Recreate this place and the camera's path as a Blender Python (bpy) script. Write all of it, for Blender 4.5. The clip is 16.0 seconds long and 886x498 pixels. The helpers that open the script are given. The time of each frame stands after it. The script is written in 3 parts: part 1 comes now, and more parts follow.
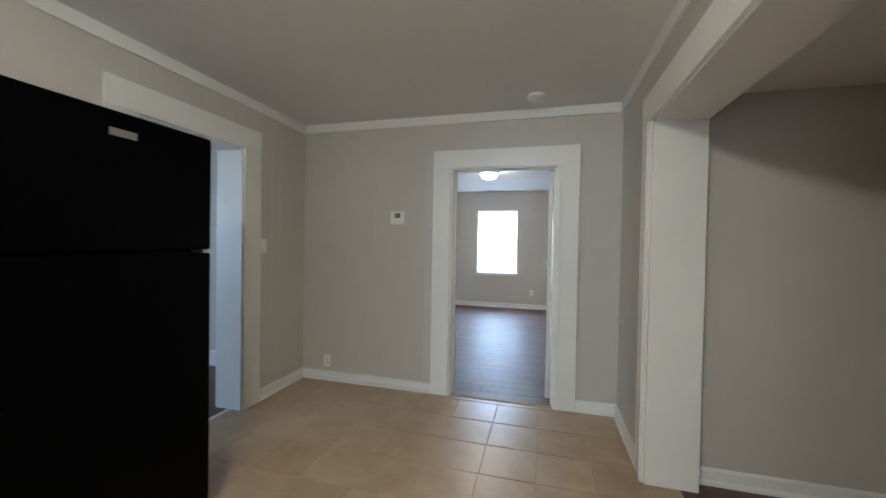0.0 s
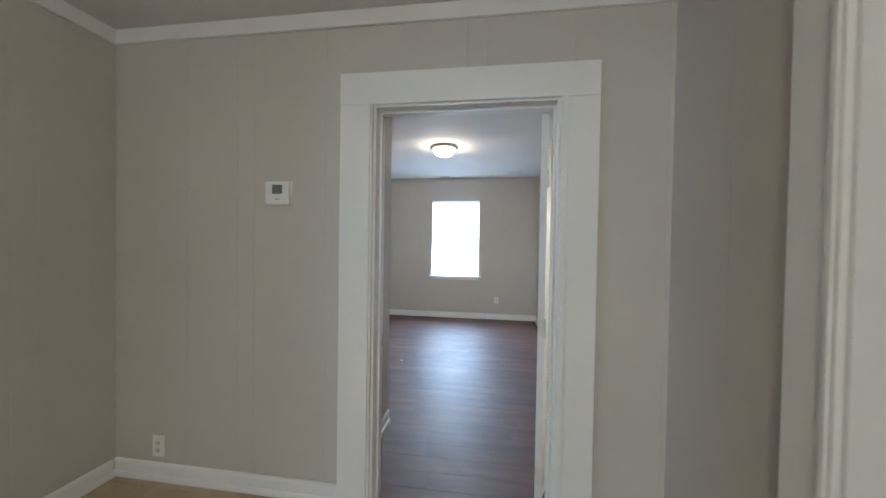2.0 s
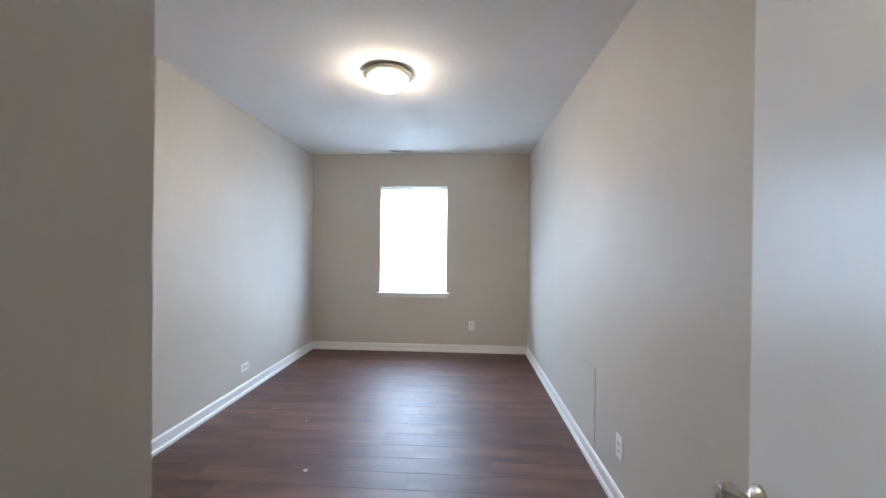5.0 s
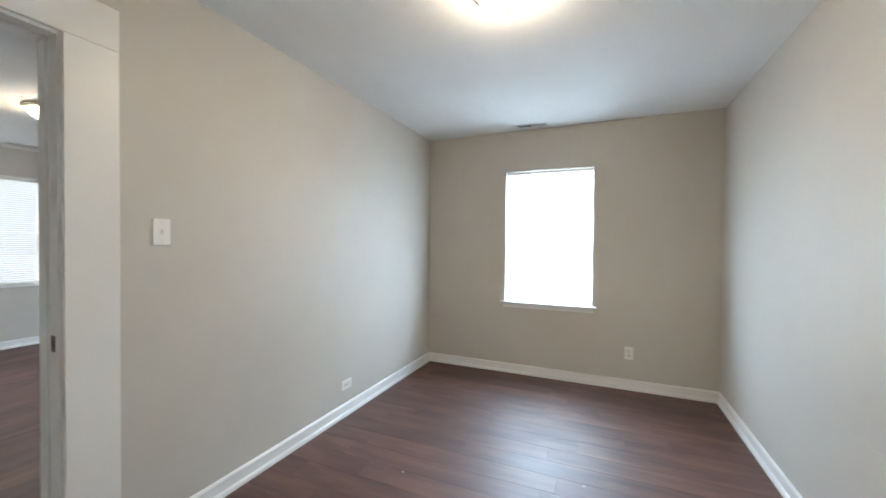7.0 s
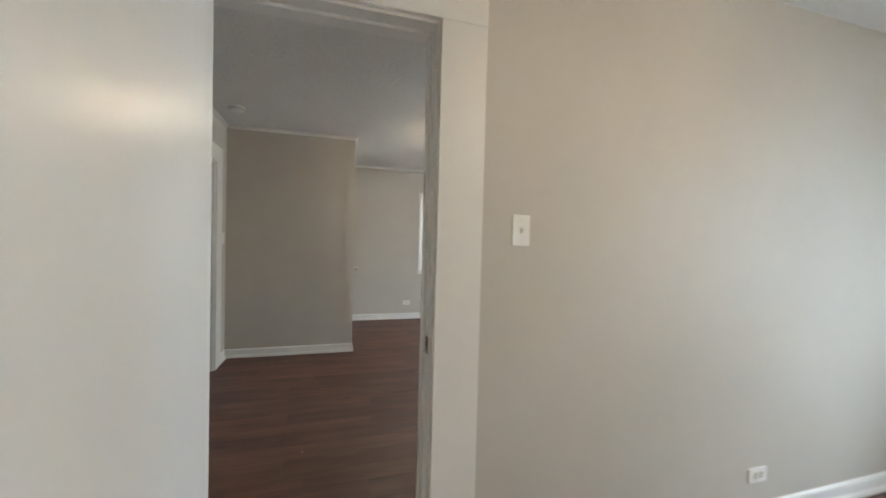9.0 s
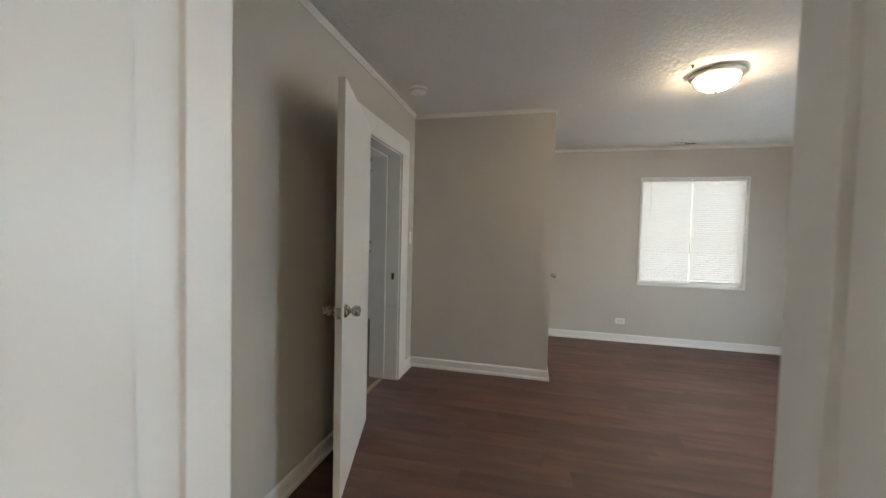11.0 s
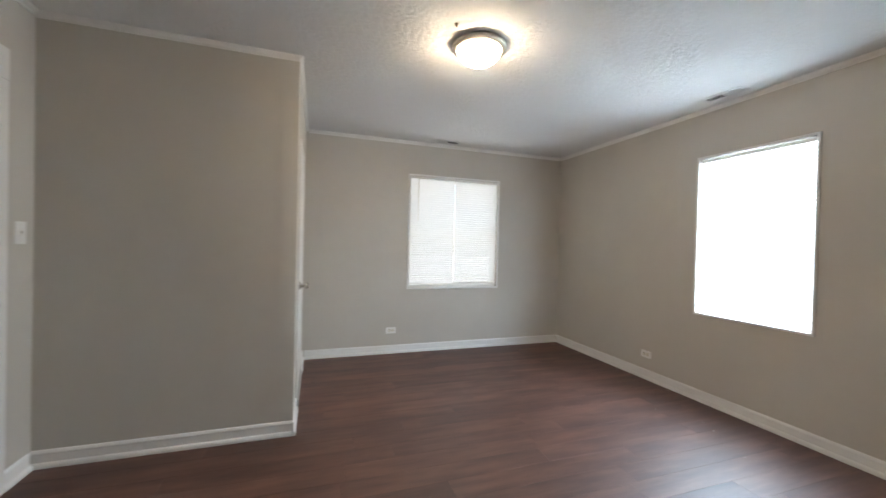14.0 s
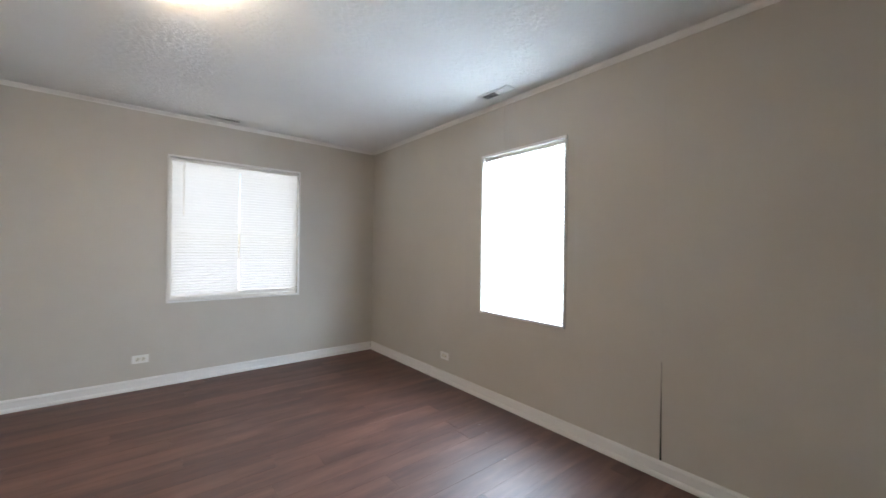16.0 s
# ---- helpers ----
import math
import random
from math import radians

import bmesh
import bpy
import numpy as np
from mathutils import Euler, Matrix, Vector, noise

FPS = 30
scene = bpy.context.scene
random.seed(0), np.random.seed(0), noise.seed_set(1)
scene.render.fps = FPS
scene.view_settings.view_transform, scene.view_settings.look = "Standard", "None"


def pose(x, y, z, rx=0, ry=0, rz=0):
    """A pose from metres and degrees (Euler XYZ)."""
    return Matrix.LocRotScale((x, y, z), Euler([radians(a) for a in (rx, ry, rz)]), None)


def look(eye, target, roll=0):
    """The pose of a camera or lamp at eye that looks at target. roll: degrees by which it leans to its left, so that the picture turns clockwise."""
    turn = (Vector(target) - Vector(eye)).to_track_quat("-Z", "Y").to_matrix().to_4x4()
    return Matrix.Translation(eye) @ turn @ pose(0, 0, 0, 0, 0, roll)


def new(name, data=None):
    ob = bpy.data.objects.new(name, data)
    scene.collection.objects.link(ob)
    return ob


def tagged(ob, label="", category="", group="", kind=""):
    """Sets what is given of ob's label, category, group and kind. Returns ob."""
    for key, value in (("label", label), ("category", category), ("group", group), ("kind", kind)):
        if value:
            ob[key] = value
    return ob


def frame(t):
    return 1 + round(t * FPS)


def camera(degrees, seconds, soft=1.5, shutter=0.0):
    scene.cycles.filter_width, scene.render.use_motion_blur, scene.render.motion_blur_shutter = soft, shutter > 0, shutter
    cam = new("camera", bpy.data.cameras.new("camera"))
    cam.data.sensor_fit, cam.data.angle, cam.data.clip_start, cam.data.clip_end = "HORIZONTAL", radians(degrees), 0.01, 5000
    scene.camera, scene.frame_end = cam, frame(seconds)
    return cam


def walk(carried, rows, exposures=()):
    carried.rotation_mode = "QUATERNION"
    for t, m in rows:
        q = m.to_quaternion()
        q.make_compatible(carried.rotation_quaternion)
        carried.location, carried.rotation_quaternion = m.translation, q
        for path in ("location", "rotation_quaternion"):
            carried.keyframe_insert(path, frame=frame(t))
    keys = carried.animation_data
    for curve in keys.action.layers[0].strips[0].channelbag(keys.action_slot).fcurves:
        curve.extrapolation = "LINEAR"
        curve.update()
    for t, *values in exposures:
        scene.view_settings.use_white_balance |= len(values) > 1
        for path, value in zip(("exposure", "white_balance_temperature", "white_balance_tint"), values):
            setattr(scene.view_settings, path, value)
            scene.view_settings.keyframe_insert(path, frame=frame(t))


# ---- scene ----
cam = camera(100.0, 16.0, 1.5, 0.35)
EXPOSURES = [(0, 1.22, 5750, 11), (3, 1.24, 5800, 13), (4.2, 1.28, 6000, 16), (7, 1.3, 6550, 11), (8, 1.3, 6850, 12), (9.5, 1.12, 7300, 12), (12.5, 1.12, 7450, 14), (14, 1.27, 7000, 14), (16, 1.3, 6800, 15)]
PATH = [
    (0, (0.227, -3.232, 1.369), (-0.294, -1.301, 1.337), 1.0),
    (0.5, (0.204, -2.918, 1.35), (-0.195, -0.958, 1.315), 1.0),
    (1, (0.18, -2.538, 1.359), (-0.171, -0.57, 1.319), 0.9),
    (1.5, (0.118, -2.16, 1.348), (-0.215, -0.188, 1.309), 1.0),
    (2, (0.069, -1.798, 1.356), (-0.238, 0.178, 1.319), 0.9),
    (2.5, (0.04, -1.431, 1.365), (-0.256, 0.547, 1.332), 0.9),
    (3, (0.004, -1.1, 1.367), (-0.287, 0.878, 1.335), 0.9),
    (3.5, (-0.059, -0.778, 1.343), (-0.271, 1.21, 1.325), 0.9),
    (4, (-0.079, -0.476, 1.314), (-0.206, 1.52, 1.305), 0.7),
    (4.2, (-0.099, -0.346, 1.319), (-0.197, 1.651, 1.312), 0.6),
    (6.3, (-0.111, 0.76, 1.341), (-0.426, 2.734, 1.307), 0.4),
    (6.5, (-0.138, 0.83, 1.347), (-0.578, 2.781, 1.31), 0.6),
    (7, (-0.215, 1.008, 1.344), (-1.012, 2.843, 1.314), 0.5),
    (7.5, (-0.284, 1.141, 1.333), (-1.421, 2.786, 1.305), 0.8),
    (8, (-0.371, 1.242, 1.337), (-1.878, 2.556, 1.3), 1.2),
    (8.5, (-0.57, 1.304, 1.326), (-2.351, 2.211, 1.278), 1.5),
    (9, (-0.779, 1.358, 1.341), (-2.696, 1.926, 1.293), 1.5),
    (9.5, (-1.021, 1.422, 1.334), (-3.009, 1.635, 1.279), 1.2),
    (10, (-1.255, 1.437, 1.341), (-3.246, 1.26, 1.279), 1.3),
    (10.2, (-1.349, 1.422, 1.329), (-3.323, 1.104, 1.266), 1.1),
    (12.3, (-2.252, 1.426, 1.365), (-4.183, 0.912, 1.288), 1.5),
    (12.5, (-2.332, 1.4, 1.374), (-4.29, 1.0, 1.288), 1.5),
    (13, (-2.477, 1.472, 1.353), (-4.475, 1.416, 1.284), 1.5),
    (13.5, (-2.568, 1.598, 1.318), (-4.546, 1.897, 1.279), 1.35),
    (14, (-2.619, 1.722, 1.29), (-4.513, 2.365, 1.268), 1.4),
    (14.5, (-2.702, 1.835, 1.302), (-4.477, 2.758, 1.29), 1.3),
    (15, (-2.726, 2.055, 1.296), (-4.43, 3.1, 1.289), 1.0),
    (15.5, (-2.709, 2.297, 1.305), (-4.361, 3.425, 1.297), 0.8),
    (16, (-2.682, 2.548, 1.288), (-4.231, 3.813, 1.288), 0.8),
]
walk(cam, [(t, look(eye, goal, roll)) for t, eye, goal, roll in PATH], EXPOSURES)

# ---- world ----
world = bpy.data.worlds.new("world")
scene.world = world
world.use_nodes = True
sky = world.node_tree.nodes.new("ShaderNodeTexSky")
sky.sky_type, sky.sun_disc = "NISHITA", False
sky.sun_elevation, sky.sun_rotation = radians(50), radians(200)
world.node_tree.nodes["Background"].inputs[1].default_value = 0.15
world.node_tree.links.new(sky.outputs[0], world.node_tree.nodes["Background"].inputs[0])
sun = new("sun", bpy.data.lights.new("sun", "SUN"))
sun.data.energy, sun.data.angle, sun.data.color = 5.0, radians(0.5), (1, 0.95, 0.88)
sun.matrix_world = look((0, -6, 8), (0, 0, 0))

WINDOW_GLOW = 13.0      # radiance of the daylight lamps standing in the windows
BULB = 39.0             # emission of the lit glass bowls

# ---- materials ----


def node_material(name):
    m = bpy.data.materials.new(name)
    m.use_nodes = True
    return m, m.node_tree.nodes, m.node_tree.links, m.node_tree.nodes["Principled BSDF"]


def ramp_node(nodes, stops):
    r = nodes.new("ShaderNodeValToRGB")
    while len(r.color_ramp.elements) < len(stops):
        r.color_ramp.elements.new(0.5)
    for e, (p, c) in zip(r.color_ramp.elements, stops):
        e.position, e.color = p, (*c, 1)
    return r


def noise_node(nodes, links, scale, detail=4, rough=0.55, stretch=(1, 1, 1), coords=None):
    n = nodes.new("ShaderNodeTexNoise")
    n.inputs["Scale"].default_value, n.inputs["Detail"].default_value = scale, detail
    n.inputs["Roughness"].default_value = rough
    if coords is None:
        geo = nodes.new("ShaderNodeNewGeometry")
        coords = geo.outputs["Position"]
    mp = nodes.new("ShaderNodeMapping")
    mp.inputs["Scale"].default_value = stretch
    links.new(coords, mp.inputs["Vector"])
    links.new(mp.outputs[0], n.inputs["Vector"])
    return n


def bump_node(nodes, links, height, strength, distance, bsdf, previous=None):
    b = nodes.new("ShaderNodeBump")
    b.inputs["Strength"].default_value, b.inputs["Distance"].default_value = strength, distance
    links.new(height, b.inputs["Height"])
    if previous:
        links.new(previous.outputs[0], b.inputs["Normal"])
    links.new(b.outputs[0], bsdf.inputs["Normal"])
    return b


def painted(name, color, rough, vary=0.06, grain=180, grain_depth=0.0006, strength=0.25, spec=0.4, stretch=(1, 1, 1)):
    """A painted surface: broad stains, roller grain, and uneven gloss."""
    m, nodes, links, bsdf = node_material(name)
    broad = noise_node(nodes, links, 1.3, 5, 0.6, stretch)
    dark = tuple(c * (1 - vary) for c in color)
    light = tuple(min(1, c * (1 + vary * 0.6)) for c in color)
    r = ramp_node(nodes, [(0.3, dark), (0.7, light)])
    links.new(broad.outputs[0], r.inputs[0])
    links.new(r.outputs[0], bsdf.inputs["Base Color"])
    g = noise_node(nodes, links, grain, 3, 0.6)
    bump_node(nodes, links, g.outputs[0], strength, grain_depth, bsdf)
    mr = nodes.new("ShaderNodeMapRange")
    mr.inputs["To Min"].default_value, mr.inputs["To Max"].default_value = rough - 0.07, rough + 0.07
    links.new(broad.outputs[0], mr.inputs[0])
    links.new(mr.outputs[0], bsdf.inputs["Roughness"])
    bsdf.inputs["Specular IOR Level"].default_value = spec
    return m


def panelled(name, color, rough):
    """Painted wall panelling with fine upright grooves."""
    m = painted(name, color, rough, 0.05, 160, 0.0005, 0.2)
    nodes, links = m.node_tree.nodes, m.node_tree.links
    bsdf = nodes["Principled BSDF"]
    geo = nodes.new("ShaderNodeNewGeometry")
    sep = nodes.new("ShaderNodeSeparateXYZ")
    links.new(geo.outputs["Position"], sep.inputs[0])
    add = nodes.new("ShaderNodeMath")
    add.operation = "ADD"
    links.new(sep.outputs[0], add.inputs[0])
    links.new(sep.outputs[1], add.inputs[1])
    heights = []
    for pitch, shift in ((0.405, 0.11), (1.22, 0.37)):
        a = nodes.new("ShaderNodeMath")
        a.operation = "ADD"
        a.inputs[1].default_value = shift + 40.0
        links.new(add.outputs[0], a.inputs[0])
        md = nodes.new("ShaderNodeMath")
        md.operation = "MODULO"
        md.inputs[1].default_value = pitch
        links.new(a.outputs[0], md.inputs[0])
        gt = nodes.new("ShaderNodeMapRange")
        gt.inputs["From Min"].default_value, gt.inputs["From Max"].default_value = 0.0, 0.004
        links.new(md.outputs[0], gt.inputs[0])
        heights.append(gt)
    mn = nodes.new("ShaderNodeMath")
    mn.operation = "MINIMUM"
    links.new(heights[0].outputs[0], mn.inputs[0])
    links.new(heights[1].outputs[0], mn.inputs[1])
    prev = [n for n in nodes if n.bl_idname == "ShaderNodeBump"][0]
    bump_node(nodes, links, mn.outputs[0], 0.8, 0.003, bsdf, prev)
    return m


def plain(name, color, rough=0.5, metal=0.0, spec=0.5, grain=0.0):
    m, nodes, links, bsdf = node_material(name)
    bsdf.inputs["Base Color"].default_value = (*color, 1)
    bsdf.inputs["Roughness"].default_value = rough
    bsdf.inputs["Metallic"].default_value = metal
    bsdf.inputs["Specular IOR Level"].default_value = spec
    n = noise_node(nodes, links, 60, 4)
    mr = nodes.new("ShaderNodeMapRange")
    mr.inputs["To Min"].default_value, mr.inputs["To Max"].default_value = max(0.02, rough - 0.06), rough + 0.06
    links.new(n.outputs[0], mr.inputs[0])
    links.new(mr.outputs[0], bsdf.inputs["Roughness"])
    if grain:
        bump_node(nodes, links, n.outputs[0], 0.3, grain, bsdf)
    return m


def laminate():
    """Dark reddish-brown laminate plank with streaked grain along its length."""
    m, nodes, links, bsdf = node_material("dark_laminate")
    info = nodes.new("ShaderNodeObjectInfo")
    off = nodes.new("ShaderNodeVectorMath")
    off.operation = "MULTIPLY_ADD"
    comb = nodes.new("ShaderNodeCombineXYZ")
    for i in range(3):
        links.new(info.outputs["Random"], comb.inputs[i])
    links.new(comb.outputs[0], off.inputs[0])
    off.inputs[1].default_value = (37, 53, 11)
    tex = nodes.new("ShaderNodeTexCoord")
    links.new(tex.outputs["Object"], off.inputs[2])
    streak = noise_node(nodes, links, 2.2, 5, 0.55, (0.8, 4.5, 1), off.outputs[0])
    fine = noise_node(nodes, links, 9, 5, 0.6, (0.8, 10, 1), off.outputs[0])
    mix = nodes.new("ShaderNodeMath")
    mix.operation = "MULTIPLY_ADD"
    mix.inputs[1].default_value = 0.22
    links.new(fine.outputs[0], mix.inputs[0])
    links.new(streak.outputs[0], mix.inputs[2])
    tone = nodes.new("ShaderNodeMath")
    tone.operation = "MULTIPLY_ADD"
    tone.inputs[1].default_value = 0.15
    links.new(info.outputs["Random"], tone.inputs[0])
    links.new(mix.outputs[0], tone.inputs[2])
    r = ramp_node(nodes, [(0.34, (0.034, 0.0138, 0.0098)), (0.62, (0.081, 0.0335, 0.0235)), (0.91, (0.155, 0.07, 0.05))])
    links.new(tone.outputs[0], r.inputs[0])
    links.new(r.outputs[0], bsdf.inputs["Base Color"])
    smear = noise_node(nodes, links, 2.2, 5, 0.7)
    mr = nodes.new("ShaderNodeMapRange")
    mr.inputs["To Min"].default_value, mr.inputs["To Max"].default_value = 0.43, 0.6
    links.new(smear.outputs[0], mr.inputs[0])
    links.new(mr.outputs[0], bsdf.inputs["Roughness"])
    bump_node(nodes, links, fine.outputs[0], 0.12, 0.0006, bsdf)
    bsdf.inputs["Specular IOR Level"].default_value = 0.85
    return m


def ceramic():
    m, nodes, links, bsdf = node_material("beige_tile")
    info = nodes.new("ShaderNodeObjectInfo")
    n = noise_node(nodes, links, 5, 6, 0.65)
    add = nodes.new("ShaderNodeMath")
    add.operation = "MULTIPLY_ADD"
    add.inputs[1].default_value = 0.2
    links.new(info.outputs["Random"], add.inputs[0])
    links.new(n.outputs[0], add.inputs[2])
    r = ramp_node(nodes, [(0.35, (0.36, 0.255, 0.155)), (0.85, (0.5, 0.375, 0.25))])
    links.new(add.outputs[0], r.inputs[0])
    links.new(r.outputs[0], bsdf.inputs["Base Color"])
    mr = nodes.new("ShaderNodeMapRange")
    mr.inputs["To Min"].default_value, mr.inputs["To Max"].default_value = 0.22, 0.42
    links.new(n.outputs[0], mr.inputs[0])
    links.new(mr.outputs[0], bsdf.inputs["Roughness"])
    bump_node(nodes, links, n.outputs[0], 0.2, 0.0015, bsdf)
    return m


def stomped_ceiling():
    """White ceiling with a rough knocked-down plaster texture."""
    m = painted("textured_ceiling", (0.76, 0.75, 0.73), 0.85, 0.04)
    nodes, links = m.node_tree.nodes, m.node_tree.links
    bsdf = nodes["Principled BSDF"]
    n = noise_node(nodes, links, 30, 6, 0.62)
    r = ramp_node(nodes, [(0.42, (0, 0, 0)), (0.58, (1, 1, 1))])
    links.new(n.outputs[0], r.inputs[0])
    prev = [b for b in nodes if b.bl_idname == "ShaderNodeBump"][0]
    bump_node(nodes, links, r.outputs[0], 0.38, 0.006, bsdf, prev)
    return m


def slat_material():
    m, nodes, links, bsdf = node_material("blind_slat")
    bsdf.inputs["Base Color"].default_value = (0.82, 0.82, 0.8, 1)
    bsdf.inputs["Roughness"].default_value = 0.45
    tr = nodes.new("ShaderNodeBsdfTranslucent")
    tr.inputs[0].default_value = (0.86, 0.86, 0.84, 1)
    mx = nodes.new("ShaderNodeMixShader")
    mx.inputs[0].default_value = 0.34
    links.new(bsdf.outputs[0], mx.inputs[1])
    links.new(tr.outputs[0], mx.inputs[2])
    links.new(mx.outputs[0], nodes["Material Output"].inputs[0])
    return m


def glowing(name, color, strength):
    m, nodes, links, bsdf = node_material(name)
    bsdf.inputs["Base Color"].default_value = (0.85, 0.82, 0.76, 1)
    bsdf.inputs["Roughness"].default_value = 0.3
    bsdf.inputs["Emission Color"].default_value = (*color, 1)
    bsdf.inputs["Emission Strength"].default_value = strength
    return m


def clear_glass():
    m, nodes, links, bsdf = node_material("window_glass")
    bsdf.inputs["Transmission Weight"].default_value = 1.0
    bsdf.inputs["Roughness"].default_value = 0.0
    bsdf.inputs["IOR"].default_value = 1.45
    return m


def granite():
    m, nodes, links, bsdf = node_material("speckled_granite")
    n = noise_node(nodes, links, 120, 5, 0.8)
    r = ramp_node(nodes, [(0.35, (0.05, 0.04, 0.035)), (0.5, (0.4, 0.34, 0.28)), (0.65, (0.62, 0.58, 0.52))])
    links.new(n.outputs[0], r.inputs[0])
    links.new(r.outputs[0], bsdf.inputs["Base Color"])
    bsdf.inputs["Roughness"].default_value = 0.2
    return m


M_WALL = painted("greige_wall_paint", (0.56, 0.525, 0.47), 0.55, 0.05)
M_PANEL = panelled("greige_panel_paint", (0.56, 0.525, 0.47), 0.5)
M_CEIL = painted("white_ceiling_paint", (0.76, 0.75, 0.73), 0.85, 0.04)
M_STOMP = stomped_ceiling()
M_TRIM = painted("white_gloss_trim", (0.79, 0.775, 0.74), 0.32, 0.05, 60, 0.0006, 0.25, 0.5)
M_BASE = painted("white_baseboard_paint", (0.8, 0.79, 0.77), 0.35, 0.04, 60, 0.0005, 0.2, 0.5)
M_DOOR = painted("white_door_paint", (0.76, 0.745, 0.71), 0.34, 0.04, 40, 0.0005, 0.2, 0.5, (1, 1, 0.3))
M_PLASTIC = plain("white_plastic", (0.82, 0.81, 0.78), 0.35)
M_IVORY = plain("ivory_plastic", (0.72, 0.68, 0.58), 0.4)
M_SLOT = plain("dark_slot", (0.02, 0.02, 0.02), 0.6)
M_NICKEL = plain("brushed_nickel", (0.52, 0.48, 0.43), 0.27, 1.0)
M_STEEL = plain("bright_steel", (0.72, 0.72, 0.7), 0.38, 0.8)
M_BRASS = plain("tarnished_brass", (0.2, 0.13, 0.08), 0.4, 1.0)
M_BLACK = plain("black_appliance", (0.0012, 0.0011, 0.0011), 0.34, 0.0, 0.03, 0.0006)
M_SILVER = plain("silver_badge", (0.7, 0.68, 0.64), 0.3, 1.0)
M_GROUT = painted("sandy_grout", (0.46, 0.37, 0.28), 0.9, 0.15)
M_UNDER = plain("dark_underlay", (0.012, 0.007, 0.006), 0.9)
M_STRIP = plain("tan_threshold", (0.34, 0.25, 0.16), 0.5, 0.0, 0.4)
M_LAM, M_TILE = laminate(), ceramic()
M_SLAT, M_GLASS, M_GRANITE = slat_material(), clear_glass(), granite()
M_BOWL = glowing("lit_frosted_bowl", (1.0, 0.84, 0.62), BULB)
M_BOWL_KITCHEN = glowing("bright_frosted_bowl", (1.0, 0.945, 0.75), BULB * 3.0)
M_RIM = plain("satin_nickel_rim", (0.74, 0.69, 0.61), 0.38, 1.0)
M_VENT = plain("vent_enamel", (0.7, 0.7, 0.68), 0.45)
M_SCREEN = plain("grey_display", (0.16, 0.18, 0.16), 0.25)
M_GREY = plain("grey_sill", (0.42, 0.42, 0.4), 0.5)
M_DIRT = plain("crumb", (0.6, 0.57, 0.5), 0.8)
# colour raised to pale so the view through the blinds is bright
M_GROUND = painted("pale_brightened_ground", (0.42, 0.4, 0.37), 0.9, 0.2)

# ---- mesh helpers ----


def box_bm(bm, x0, x1, y0, y1, z0, z1, bevel=0.0):
    r = bmesh.ops.create_cube(bm, size=1.0)
    for v in r["verts"]:
        v.co = ((x0 + x1) / 2 + v.co.x * (x1 - x0), (y0 + y1) / 2 + v.co.y * (y1 - y0), (z0 + z1) / 2 + v.co.z * (z1 - z0))
    if bevel:
        es = list({e for v in r["verts"] for e in v.link_edges})
        bmesh.ops.bevel(bm, geom=es, offset=bevel, segments=2, affect="EDGES", profile=0.6)
    return bm


def boxes(*specs, bevel=0.0):
    bm = bmesh.new()
    for s in specs:
        box_bm(bm, *s, bevel=bevel)
    return bm


def lathe(profile, seg=32):
    """Solid of revolution about z from (radius, z) pairs."""
    bm = bmesh.new()
    rings = []
    for r, z in profile:
        if r < 1e-5:
            rings.append([bm.verts.new((0, 0, z))])
        else:
            rings.append([bm.verts.new((r * math.cos(2 * math.pi * i / seg), r * math.sin(2 * math.pi * i / seg), z)) for i in range(seg)])
    for a, b in zip(rings, rings[1:]):
        for i in range(seg):
            j = (i + 1) % seg
            if len(a) == 1 and len(b) == 1:
                continue
            if len(a) == 1:
                bm.faces.new((a[0], b[i], b[j]))
            elif len(b) == 1:
                bm.faces.new((a[i], a[j], b[0]))
            else:
                bm.faces.new((a[i], a[j], b[j], b[i]))
    bmesh.ops.recalc_face_normals(bm, faces=bm.faces)
    for f in bm.faces:
        f.smooth = True
    return bm


def turned(bm, m):
    bm.transform(m)
    return bm


def merged(*bms):
    """Several bmeshes joined into the first."""
    first = bms[0]
    for b in bms[1:]:
        me = bpy.data.meshes.new("scratch")
        b.to_mesh(me)
        first.from_mesh(me)
        bpy.data.meshes.remove(me)
        b.free()
    return first


def mesh_of(name, bm, material):
    me = bpy.data.meshes.new(name)
    bm.normal_update()
    bm.to_mesh(me)
    bm.free()
    me.materials.append(material)
    return me


def part(name, bm, material, parent=None, label=""):
    ob = new(name, mesh_of(name, bm, material))
    if parent:
        ob.parent = parent
    if label:
        ob["label"] = label
    return ob


def thing(name, m, label, category, group="", kind=""):
    ob = new(name)
    ob.empty_display_size = 0.05
    ob.matrix_world = m
    return tagged(ob, label, category, group, kind)


def structure(name, bm, material, label, category):
    return tagged(part(name, bm, material), label, category, "", "structure")


# ---- structure: the plan ----
H = 2.51
KW, KE = -2.085, 0.82          # kitchen west and east faces
BW, BE, BN = -2.05, 0.705, 4.85    # first bedroom faces
RW, RE, RS, RN = -6.945, -2.18, 0.25, 4.866   # second bedroom faces
CX, CY = -5.27, 1.588          # closet corner in the second bedroom
LW = -7.1                      # living room west face


